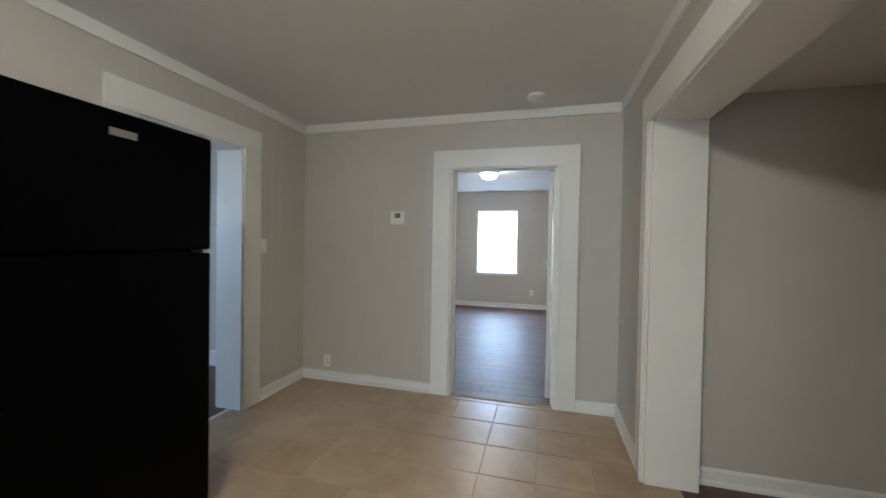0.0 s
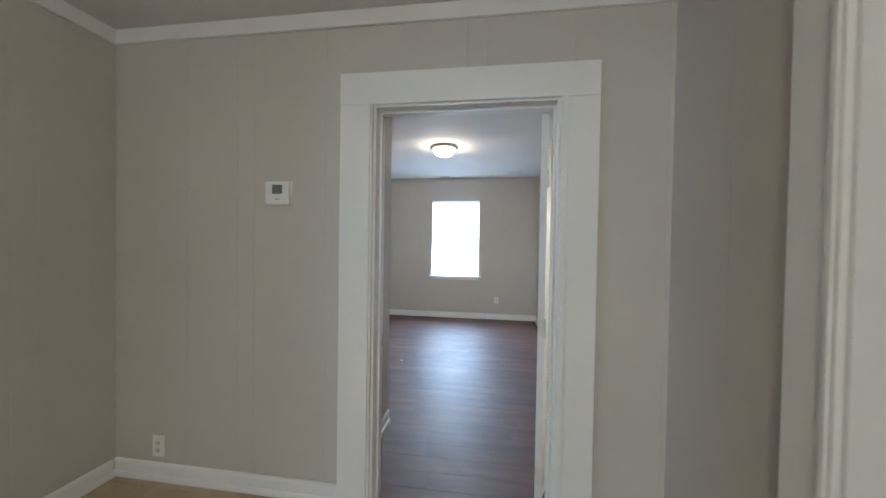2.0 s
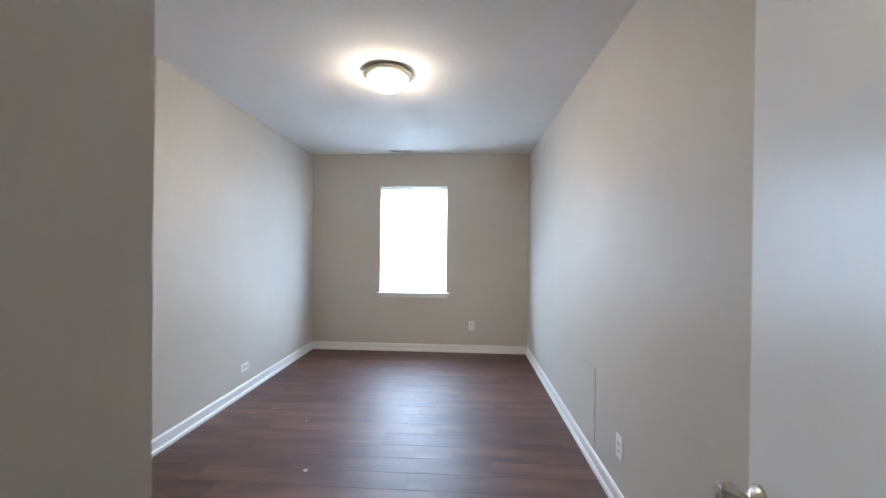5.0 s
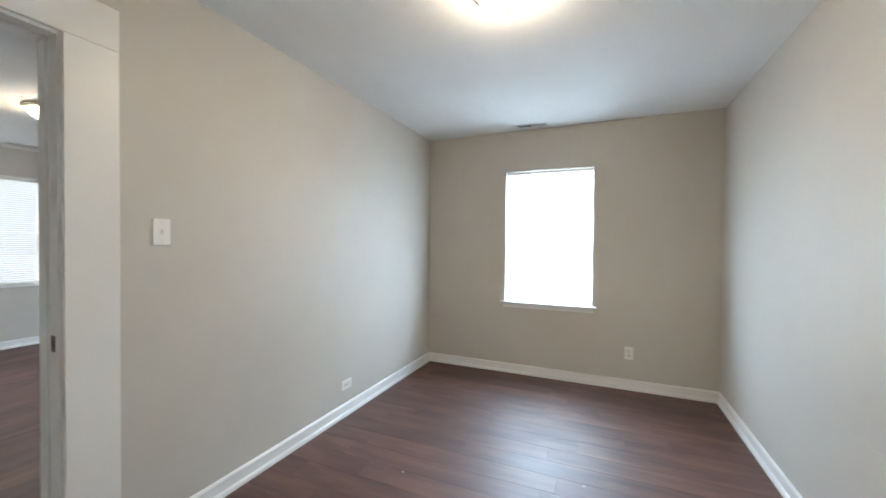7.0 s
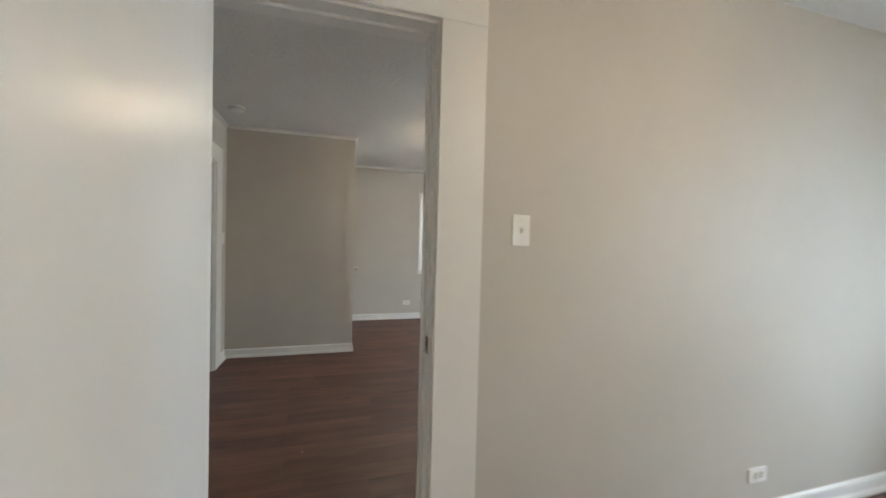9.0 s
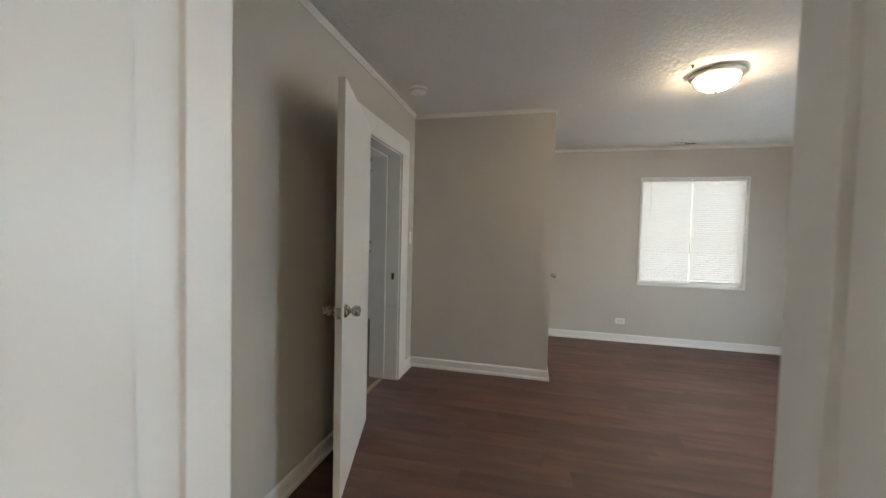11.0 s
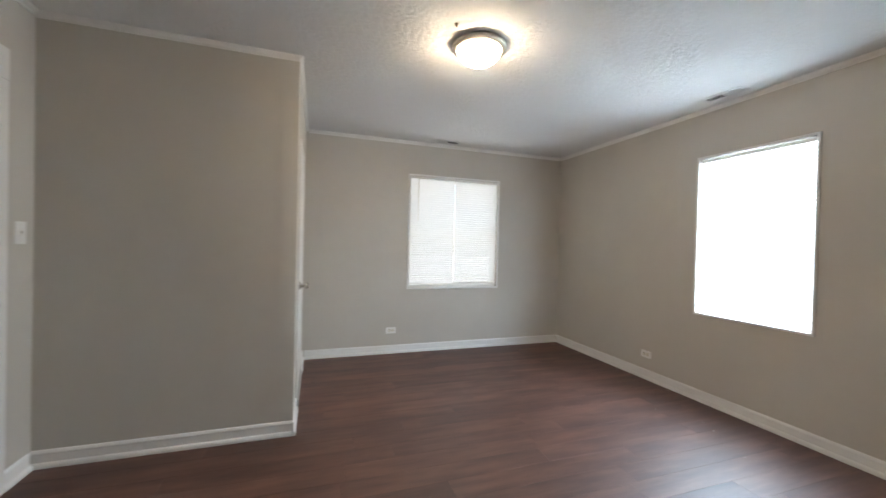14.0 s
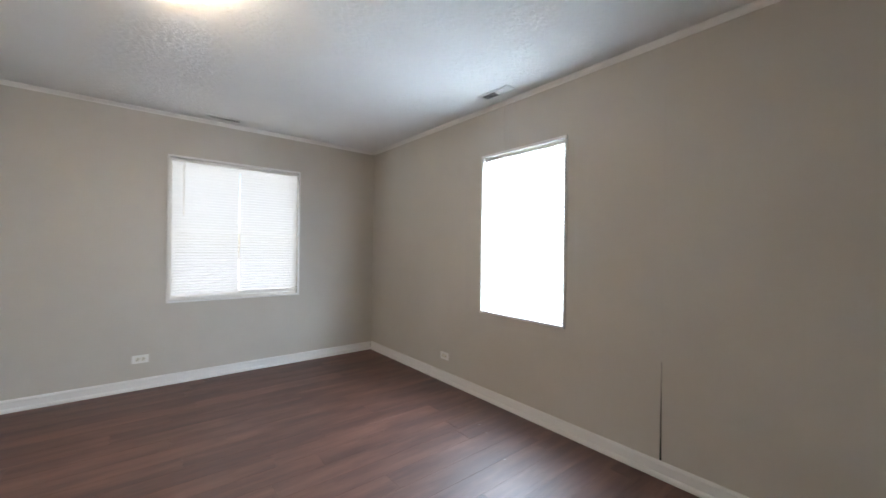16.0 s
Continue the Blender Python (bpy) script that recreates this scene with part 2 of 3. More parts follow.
def wall(name, axis, a, b, s0, s1, openings, material, label, z0=0.0, z1=H):
    """A wall of thickness a..b across axis, spanning s0..s1 along the other axis, with (u0, u1, v0, v1) openings."""
    specs = []

    def add(u0, u1, v0, v1):
        if u1 - u0 > 1e-4 and v1 - v0 > 1e-4:
            specs.append((a, b, u0, u1, v0, v1) if axis == "x" else (u0, u1, a, b, v0, v1))
    at = s0
    for u0, u1, v0, v1 in sorted(openings):
        add(at, u0, z0, z1)
        add(u0, u1, z0, v0)
        add(u0, u1, v1, z1)
        at = u1
    add(at, s1, z0, z1)
    return structure(name, boxes(*specs), material, label, "wall")


D1 = (-0.575, 0.338, 2.04)      # kitchen to first bedroom: opening x, head
D2 = (0.95, 1.71, 2.11)       # between bedrooms: opening y, head
D3 = (-4.885, -4.10, 2.05)      # second bedroom to living room: opening x, head
OL = (-1.60, -0.785, 2.10)     # kitchen to living room: opening y, head
OR = (-2.9, -0.86, 2.095)      # kitchen to side room: opening y, head
W1 = (-1.167, -0.316, 0.748, 2.096)
W2 = (2.757, 3.927, 0.768, 2.113)
W3 = (-4.976, -4.168, 0.754, 2.085)
WL = (-4.6, -3.2, 0.8, 2.1)
WK = (-0.6, 0.6, 1.1, 2.1)

wall("wall_kitchen_north", "y", 0.0, 0.14, KW, 1.2, [(D1[0], D1[1], 0, D1[2])], M_PANEL, "greige painted panelled kitchen wall with doorway")
wall("wall_bedrooms_south", "y", 0.0, RS, LW, KW, [(D3[0], D3[1], 0, D3[2])], M_WALL, "greige painted wall between bedroom and living room")
wall("wall_kitchen_west", "x", -2.32, KW, -5.4, 0.0, [(OL[0], OL[1], 0, OL[2])], M_PANEL, "greige painted kitchen wall with cased opening")
wall("wall_kitchen_east", "x", KE, 1.088, -5.4, 0.0, [(OR[0], OR[1], 0, OR[2])], M_PANEL, "greige painted wall with wide cased opening")
wall("wall_kitchen_south", "y", -5.54, -5.4, -7.14, 4.0, [(WK[0], WK[1], WK[2], WK[3])], M_WALL, "plain greige south wall")
wall("wall_side_north", "y", -0.765, -0.6, 1.088, 4.0, [], M_WALL, "dim greige wall of the side room", 0, 2.51)
wall("wall_side_east", "x", 4.0, 4.14, -5.54, -0.6, [], M_WALL, "plain greige end wall of the side room")
wall("wall_bedroom_west", "x", RE, BW, RS, BN, [(D2[0], D2[1], 0, D2[2])], M_WALL, "greige painted wall with doorway between bedrooms")
wall("wall_bedroom_east", "x", BE, BE + 0.12, 0.14, BN, [(0.22, 1.02, 0, 2.04)], M_WALL, "greige painted smooth bedroom wall")
wall("wall_bedroom_north", "y", BN, BN + 0.16, RE, BE + 0.12, [W1], M_WALL, "greige bedroom wall with blind-covered window")
wall("wall_back_north", "y", RN, RN + 0.16, LW, RE, [W3], M_WALL, "greige bedroom wall with bright window")
wall("wall_back_west", "x", LW, RW, RS, RN, [W2], M_WALL, "greige bedroom wall with double-blind window")
wall("wall_living_west", "x", LW - 0.16, LW, -5.4, 0.0, [WL], M_WALL, "greige living room wall beside panelled door")
# closet boxes
CD = (-6.44, -5.68, 0.06, 2.04)
wall("wall_closet_north", "y", CY - 0.1, CY, RW, CX, [(CD[0], CD[1], 0.0, CD[3])], M_WALL, "greige closet front with white door")
wall("wall_closet_east", "x", CX - 0.1, CX, RS, CY - 0.1, [], M_WALL, "greige closet side wall, streaked paint")
wall("wall_entry_closet_north", "y", 0.78, 0.88, BW, -0.745, [], M_WALL, "greige closet wall behind the open door")
wall("wall_entry_closet_east", "x", -0.845, -0.745, 0.14, 0.78, [], M_WALL, "greige closet side wall beside the entry")
# bathroom behind the entry door
wall("wall_bath_north", "y", 1.5, 1.6, BE + 0.12, 2.6, [], M_WALL, "cream bathroom wall")
wall("wall_bath_east", "x", 2.6, 2.7, -0.6, 1.6, [], M_WALL, "cream bathroom wall")
wall("wall_bath_south", "y", 0.14, 0.2, BE + 0.12, 2.6, [], M_WALL, "cream bathroom wall")

structure("ceiling_kitchen", boxes((KW - 0.24, 1.088, -5.4, 0.0, H, H + 0.12)), M_CEIL, "off-white flat kitchen ceiling", "ceiling")
structure("ceiling_side", boxes((1.088, 4.0, -5.4, -0.6, 2.24, 2.36)), M_CEIL, "dim low ceiling of the side room", "ceiling")
structure("ceiling_living", boxes((LW, KW - 0.24, -5.4, 0.0, H, H + 0.12)), M_CEIL, "off-white living room ceiling", "ceiling")
structure("ceiling_bedroom", boxes((RE, BE + 0.12, 0.0, BN, H, H + 0.12)), M_CEIL, "smooth white bedroom ceiling", "ceiling")
structure("ceiling_back", boxes((LW, RE, 0.0, RN, H, H + 0.12)), M_STOMP, "white ceiling with stomped plaster texture", "ceiling")
structure("ceiling_bath", boxes((BE + 0.12, 2.7, -0.6, 1.6, H, H + 0.12)), M_CEIL, "white bathroom ceiling", "ceiling")
# made-up ground outside, kept pale to brighten the gaps in the blinds
structure("ground", boxes((-60, 60, -60, 60, -0.6, -0.4)), M_GROUND, "made-up ground round the house, pale to brighten the window gaps", "ground")


# ---- trim ----


def run_board(name, p0, p1, inward, profile, material, label, category, z=0.0):
    """A moulding of the (out, up) profile from p0 to p1, its back on that line, inward the way it faces."""
    bm = bmesh.new()
    ends = []
    for p in (p0, p1):
        ends.append([bm.verts.new((p[0] + inward[0] * o, p[1] + inward[1] * o, z + u)) for o, u in profile])
    n = len(profile)
    for i in range(n):
        j = (i + 1) % n
        bm.faces.new((ends[0][i], ends[0][j], ends[1][j], ends[1][i]))
    bm.faces.new(ends[0])
    bm.faces.new(list(reversed(ends[1])))
    bmesh.ops.recalc_face_normals(bm, faces=bm.faces)
    return structure(name, bm, material, label, category)


BASE = [(0, 0.001), (0.024, 0.001), (0.024, 0.014), (0.021, 0.022), (0.016, 0.028), (0.011, 0.03), (0.0105, 0.074), (0.013, 0.077), (0.0125, 0.083), (0.008, 0.092), (0.004, 0.096), (0, 0.097)]
TALL = [(0, 0.001), (0.02, 0.001), (0.02, 0.15), (0.012, 0.165), (0, 0.166)]
COVE = [(0, 0), (0.006, 0), (0.01, 0.012), (0.022, 0.024), (0.026, 0.034), (0, 0.034)]
CROWN = [(0, 0), (0.016, 0), (0.018, 0.004), (0.018, 0.078), (0, 0.078)]
LB = "white painted baseboard with shoe moulding"


def base(p0, p1, inward, profile=BASE, label=LB):
    run_board("baseboard", p0, p1, inward, profile, M_BASE, label, "baseboard")


def cove(p0, p1, inward):
    run_board("trim", p0, p1, inward, COVE, M_TRIM, "thin off-white ceiling moulding", "moulding", H - 0.036)


def crown(p0, p1, inward):
    run_board("trim", p0, p1, inward, CROWN, M_TRIM, "flat white board trim at the ceiling", "moulding", H - 0.08)


E = 0.0245
# kitchen
base((KW, 0), (-0.745, 0), (0, -1))
base((0.508, 0), (KE, 0), (0, -1))
base((KW, -E), (KW, -0.61), (1, 0))
base((KE, -E), (KE, -0.71), (-1, 0))
crown((KW, 0), (KE, 0), (0, -1))
crown((KW, -0.019), (KW, -5.4), (1, 0))
crown((KE, -0.019), (KE, -5.4), (-1, 0))
base((1.089, -0.765), (4.0, -0.765), (0, -1), BASE, "white baseboard in the dim side room")
# first bedroom
base((BW, BN), (BE, BN), (0, -1))
base((BW, 1.878), (BW, BN - E), (1, 0))
base((BE, 1.10), (BE, BN - E), (-1, 0))
base((-0.745, 0.165), (-0.745, 0.88), (1, 0))
base((BW + E, 0.88), (-0.745, 0.88), (0, 1))
# second bedroom
base((RW, RN), (RE, RN), (0, -1))
base((RW, CY + E), (RW, RN - E), (1, 0))
base((CX, RS), (CX, CY), (1, 0))
base((CD[1] + 0.035, CY), (CX + 0.024, CY), (0, 1))
base((RW, CY), (CD[0] - 0.035, CY), (0, 1))
base((CX + E, RS), (-5.06, RS), (0, 1))
base((-3.925, RS), (RE, RS), (0, 1))
base((RE, 1.878), (RE, RN - E), (-1, 0))
cove((RW, RN), (RE, RN), (0, -1))
cove((RW, CY + 0.027), (RW, RN - 0.027), (1, 0))
cove((CX, RS), (CX, CY), (1, 0))
cove((RW, CY), (CX + 0.026, CY), (0, 1))
cove((CX + 0.027, RS), (RE, RS), (0, 1))
cove((RE, RS + 0.027), (RE, RN - 0.027), (-1, 0))
# living room
base((LW, 0), (-5.06, 0), (0, -1), TALL, "tall white baseboard")
base((-3.925, 0), (-2.32, 0), (0, -1), TALL, "tall white baseboard")
base((LW, -5.4), (LW, -0.021), (1, 0), TALL, "tall white baseboard")
# outer corner beads of the closet
structure("trim", boxes((CX - 0.03, CX + 0.004, CY + 0.0, CY + 0.004, 0.098, H - 0.037), (CX, CX + 0.005, CY - 0.1, CY, 0.098, H - 0.037)), M_WALL, "painted corner bead strip on closet edge", "moulding")


def doorway(name, m, width, head, depth, label, near=True, far=True, cw=0.165, hw=0.15, stop=True, strike=None, bead=False):
    """A lined, cased doorway. Local x along the wall from one jamb to the other, y through the wall (0 to depth)."""
    d = thing(name, m, label, "door frame", kind="structure")
    t = 0.018
    part("jamb", boxes((0, t, -0.004, depth + 0.004, 0, head), bevel=0.0015), M_TRIM, d)
    part("jamb", boxes((width - t, width, -0.004, depth + 0.004, 0, head), bevel=0.0015), M_TRIM, d)
    part("head_jamb", boxes((t, width - t, -0.004, depth + 0.004, head - t, head), bevel=0.0015), M_TRIM, d)
    for on, y0, y1, y2 in ((near, -0.022, -0.0045, -0.030), (far, depth + 0.0045, depth + 0.022, depth + 0.030)):
        if not on:
            continue
        lo, hi = min(y0, y1), max(y0, y1)
        part("casing", boxes((-cw, 0.006, lo, hi, 0, head - 0.0065), bevel=0.003), M_TRIM, d)
        part("casing", boxes((width - 0.006, width + cw, lo, hi, 0, head - 0.0065), bevel=0.003), M_TRIM, d)
        part("head_casing", boxes((-cw, width + cw, lo - 0.001, hi + 0.001, head - 0.006, head + hw), bevel=0.002), M_TRIM, d)
        # slim inner edge bead
        if not bead:
            continue
        a, b = (y2, lo) if y2 < lo else (hi, y2)
        part("edge_bead", boxes((-0.026, -0.006, a, b, 0, head - 0.007), (width + 0.006, width + 0.026, a, b, 0, head - 0.007), bevel=0.003), M_TRIM, d)
    if stop:
        s = depth * 0.55
        part("door_stop", boxes((t, t + 0.012, s - 0.02, s + 0.02, 0, head - t), (width - t - 0.012, width - t, s - 0.02, s + 0.02, 0, head - t),
                                (t + 0.0125, width - t - 0.0125, s - 0.02, s + 0.02, head - t - 0.012, head - t), bevel=0.0015), M_TRIM, d)
    if strike:
        x, y, z = strike
        sgn = 1 if x < width / 2 else -1
        xs = sorted((x, x + sgn * 0.0025))
        part("strike_plate", boxes((xs[0], xs[1], y - 0.014, y + 0.014, z - 0.03, z + 0.03), bevel=0.0008), M_BRASS, d, "worn brown metal strike plate")
        xs = sorted((x + sgn * 0.0026, x + sgn * 0.0032))
        part("strike_hole", boxes((xs[0], xs[1], y - 0.006, y + 0.006, z - 0.012, z + 0.012)), M_SLOT, d)
    return d


doorway("door_1", pose(D1[0], 0, 0), D1[1] - D1[0], D1[2], 0.14, "white wood-cased doorway between kitchen and bedroom", far=True, strike=(0.018, 0.12, 0.82), bead=True)
doorway("door_2", pose(BW, D2[0], 0, 0, 0, 90), D2[1] - D2[0], D2[2], 0.135, "white cased doorway between the two bedrooms", cw=0.165, hw=0.16, strike=(D2[1] - D2[0] - 0.018, 0.03, 0.96))
doorway("door_3", pose(D3[1], RS, 0, 0, 0, 180), D3[1] - D3[0], D3[2], RS, "white cased doorway from bedroom to living room", cw=0.17, hw=0.15, strike=(D3[1] - D3[0] - 0.018, 0.05, 0.95))
doorway("door_4", pose(KW, OL[0], 0, 0, 0, 90), OL[1] - OL[0], OL[2], 0.235, "white cased opening between kitchen and living room", cw=0.17, hw=0.16, stop=False)
doorway("door_5", pose(KE, OR[1], 0, 0, 0, -90), OR[1] - OR[0], OR[2], 0.268, "wide white cased opening to the side room", far=False, cw=0.15, hw=0.16, stop=False, bead=True)
structure("door_6", boxes((BE - 0.02, BE - 0.001, 0.22 - 0.06, 0.22, 0, 2.1), (BE - 0.02, BE - 0.001, 1.02, 1.08, 0, 2.1), (BE - 0.02, BE - 0.001, 0.22, 1.02, 2.04, 2.1), bevel=0.003), M_TRIM, "white cased bathroom doorway", "door frame")
structure("trim", boxes((D3[0] + 0.02, D3[1] - 0.02, 0.085, 0.13, 0.001, 0.007), bevel=0.002), M_STRIP, "tan threshold strip on the floor", "threshold")
structure("trim", boxes((-2.20, -2.165, OL[0] + 0.02, OL[1] - 0.02, 0.001, 0.007), bevel=0.002), M_TRIM, "pale threshold strip on the floor", "threshold")
structure("trim", boxes((D1[0] + 0.02, D1[1] - 0.02, 0.0, 0.03, 0.001, 0.005), bevel=0.0015), M_GROUT, "pale grout edge at the tile border", "threshold")


# ---- doors ----


def knob_bm():
    """A conical rose, a thin neck and a tulip-shaped grip with a shallow dished face."""
    return lathe([(0.0, 0.0), (0.034, 0.0), (0.0345, 0.003), (0.033, 0.006), (0.018, 0.02), (0.0125, 0.023), (0.0115, 0.034), (0.013, 0.036), (0.0205, 0.037), (0.0245, 0.042), (0.0275, 0.05), (0.0275, 0.056),
                  (0.0235, 0.071), (0.0215, 0.0735), (0.014, 0.072), (0.0, 0.0708)], 32)


def slab_door(m, width, height, label, hinge_side=1, knob_z=0.95, z0=0.012, sides=(1, -1), hinges=(0.25, 1.05, 1.85), hinge_mat=None):
    """A flush door: local x from its hinge edge to the free edge, y its thickness (0 to 0.035)."""
    d = thing("interior_door", m, label, "door")
    leaf = part("leaf", boxes((0.002, width, 0.0, 0.035, z0, height), bevel=0.002), M_DOOR, d)
    kx = width - 0.062
    for s in sides:
        k = knob_bm()
        k.transform(pose(kx, 0.035 if s > 0 else 0.0, knob_z, -90 if s > 0 else 90))
        part("knob", k, M_NICKEL, d, "brushed nickel round knob")
    part("latch_plate", boxes((width, width + 0.0015, 0.006, 0.029, knob_z - 0.028, knob_z + 0.028)), M_NICKEL, d)
    part("latch_bolt", boxes((width + 0.0015, width + 0.01, 0.012, 0.023, knob_z - 0.008, knob_z + 0.008), bevel=0.002), M_NICKEL, d)
    yb = 0.035 if hinge_side > 0 else 0.0
    for z in hinges:
        pin = lathe([(0, -0.047), (0.006, -0.047), (0.006, 0.047), (0.0, 0.05)], 12)
        pin.transform(pose(-0.004, yb + hinge_side * 0.005, z))
        ys = sorted((yb + hinge_side * 0.0005, yb + hinge_side * 0.0025))
        h = merged(pin, boxes((0.004, 0.036, ys[0], ys[1], z - 0.044, z + 0.044), (-0.001, 0.0015, 0.003, 0.032, z - 0.044, z + 0.044), bevel=0.0006))
        part("hinge", h, hinge_mat or M_STEEL, d, "painted hinge" if hinge_mat else "bright steel butt hinge")
    return d


# kitchen door, swung into the bedroom
door_a = slab_door(pose(D1[1] - 0.04, 0.165, 0, 0, 0, 72.6), 0.85, 2.02, "white flush door with nickel knob, standing open", -1, 0.82, hinges=(0.15, 0.92, 1.69))
# bedroom to bedroom door, swung back in front of the closet
slab_door(pose(BW + 0.028, D2[0] + 0.022, 0, 0, 0, -1), 0.733, 2.075, "white flush door open flat beside the closet", -1, 0.945)
# living room door, swung back almost to the wall
slab_door(pose(D3[1] + 0.0, RS + 0.03, 0, 0, 0, 16.5), 0.83, 2.06, "white flush door swung back toward the wall", -1, 0.945)
# closet door
slab_door(pose(CD[0] + 0.01, CY - 0.03, 0, 0, 0, 0), CD[1] - CD[0] - 0.02, CD[3] - 0.02, "white narrow closet door, closed", 1, 0.94, 0.085, (1,), (0.4, 1.78), M_DOOR)
cl = thing("closet_door_frame", pose(0, 0, 0), "white thin stop frame round the closet door", "door frame", kind="structure")
for spec in ((CD[0] - 0.03, CD[0] + 0.006, CY, CY + 0.01, 0.0, CD[3] + 0.03), (CD[1] - 0.006, CD[1] + 0.012, CY, CY + 0.01, 0.0, CD[3] + 0.03)):
    part("side_strip", boxes(spec, bevel=0.003), M_TRIM, cl)
part("head_strip", boxes((CD[0] + 0.007, CD[1] - 0.007, CY, CY + 0.01, CD[3] - 0.01, CD[3] + 0.03), bevel=0.003), M_TRIM, cl)
part("sill_board", boxes((CD[0] + 0.007, CD[1] - 0.007, CY - 0.09, CY + 0.02, 0.001, 0.06), bevel=0.004), M_GREY, cl, "grey scuffed sill under the closet door")


def six_panel_door(m, w, h):
    d = thing("front_door", m, "white six-panel door in a white casing", "door")
    part("leaf", boxes((0, w, 0, 0.035, 0.17, h), bevel=0.002), M_DOOR, d)
    cols = ((0.11, w / 2 - 0.05), (w / 2 + 0.05, w - 0.11))
    rows = ((0.30, 0.88), (1.02, 1.62), (1.74, h - 0.12))
    for x0, x1 in cols:
        for z0, z1 in rows:
            part("panel", boxes((x0, x1, 0.0351, 0.041, z0, z1), (x0 + 0.03, x1 - 0.03, 0.0411, 0.047, z0 + 0.03, z1 - 0.03), bevel=0.0028), M_DOOR, d)
    for name, z in (("knob", 1.06), ("deadbolt", 1.2)):
        k = knob_bm()
        k.transform(pose(0.075, 0.035, z, -90))
        part(name, k, M_NICKEL, d)
    return d


six_panel_door(pose(LW + 0.003, -0.93, 0, 0, 0, -90), 0.82, 2.30)
lf = thing("living_door_frame", pose(0, 0, 0), "white casing round the panelled door", "door frame", kind="structure")
for y0, y1 in ((-1.89, -1.755), (-0.925, -0.79)):
    part("casing", boxes((LW, LW + 0.06, y0, y1, 0.167, 2.32), bevel=0.003), M_TRIM, lf)
part("head_casing", boxes((LW, LW + 0.064, -1.89, -0.79, 2.321, 2.44), bevel=0.003), M_TRIM, lf)

# ---- windows, blinds and the daylight in them ----


def window(name, m, w, z0, z1, label, sill):
    """Local x across from the left jamb, y into the room (0 the wall face), z up."""
    d = thing(name, m, label, "window", kind="structure")
    part("window_frame", boxes((0, 0.02, -0.155, -0.055, z0, z1), (w - 0.02, w, -0.155, -0.055, z0, z1), (0.02, w - 0.02, -0.155, -0.055, z1 - 0.02, z1), (0.02, w - 0.02, -0.155, -0.055, z0, z0 + 0.02)), M_TRIM, d)
    mid = (z0 + z1) / 2
    for a, b, y in ((z0 + 0.02, mid + 0.02, -0.112), (mid - 0.02, z1 - 0.02, -0.148)):
        s = part("sash", boxes((0.02, 0.06, y, y + 0.03, a, b), (w - 0.06, w - 0.02, y, y + 0.03, a, b), (0.06, w - 0.06, y, y + 0.03, a, a + 0.04), (0.06, w - 0.06, y, y + 0.03, b - 0.04, b)), M_TRIM, d)
        g = part("pane", boxes((0.06, w - 0.06, y + 0.012, y + 0.016, a + 0.04, b - 0.04)), M_GLASS, d)
        g.visible_shadow = False
    if sill:
        part("window_sill", boxes((-0.04, w + 0.04, -0.002, 0.04, z0 - 0.022, z0), bevel=0.005), M_BASE, d)
        part("apron", boxes((-0.015, w + 0.015, 0.0005, 0.014, z0 - 0.062, z0 - 0.0225), bevel=0.003), M_BASE, d)
    else:
        f = 0.016
        for s in ((-f, 0.004, 0.0005, 0.012, z0 - f, z1 + f), (w - 0.004, w + f, 0.0005, 0.012, z0 - f, z1 + f),
                  (0.0045, w - 0.0045, 0.0005, 0.012, z1 - 0.004, z1 + f), (0.0045, w - 0.0045, 0.0005, 0.012, z0 - f, z0 + 0.004)):
            part("moulding", boxes(s, bevel=0.003), M_BASE, d)
    return d


def daylight(m, w, z0, z1, radiance, color):
    data = bpy.data.lights.new("window_daylight", "AREA")
    data.shape, data.size, data.size_y = "RECTANGLE", w - 0.05, z1 - z0 - 0.05
    data.energy = radiance * math.pi * data.size * data.size_y
    data.color = color
    ob = new("window_daylight", data)
    ob.matrix_world = m @ pose(w / 2, -0.072, (z0 + z1) / 2, 90, 0, 0)
    return ob


SLAT_MESHES = {}


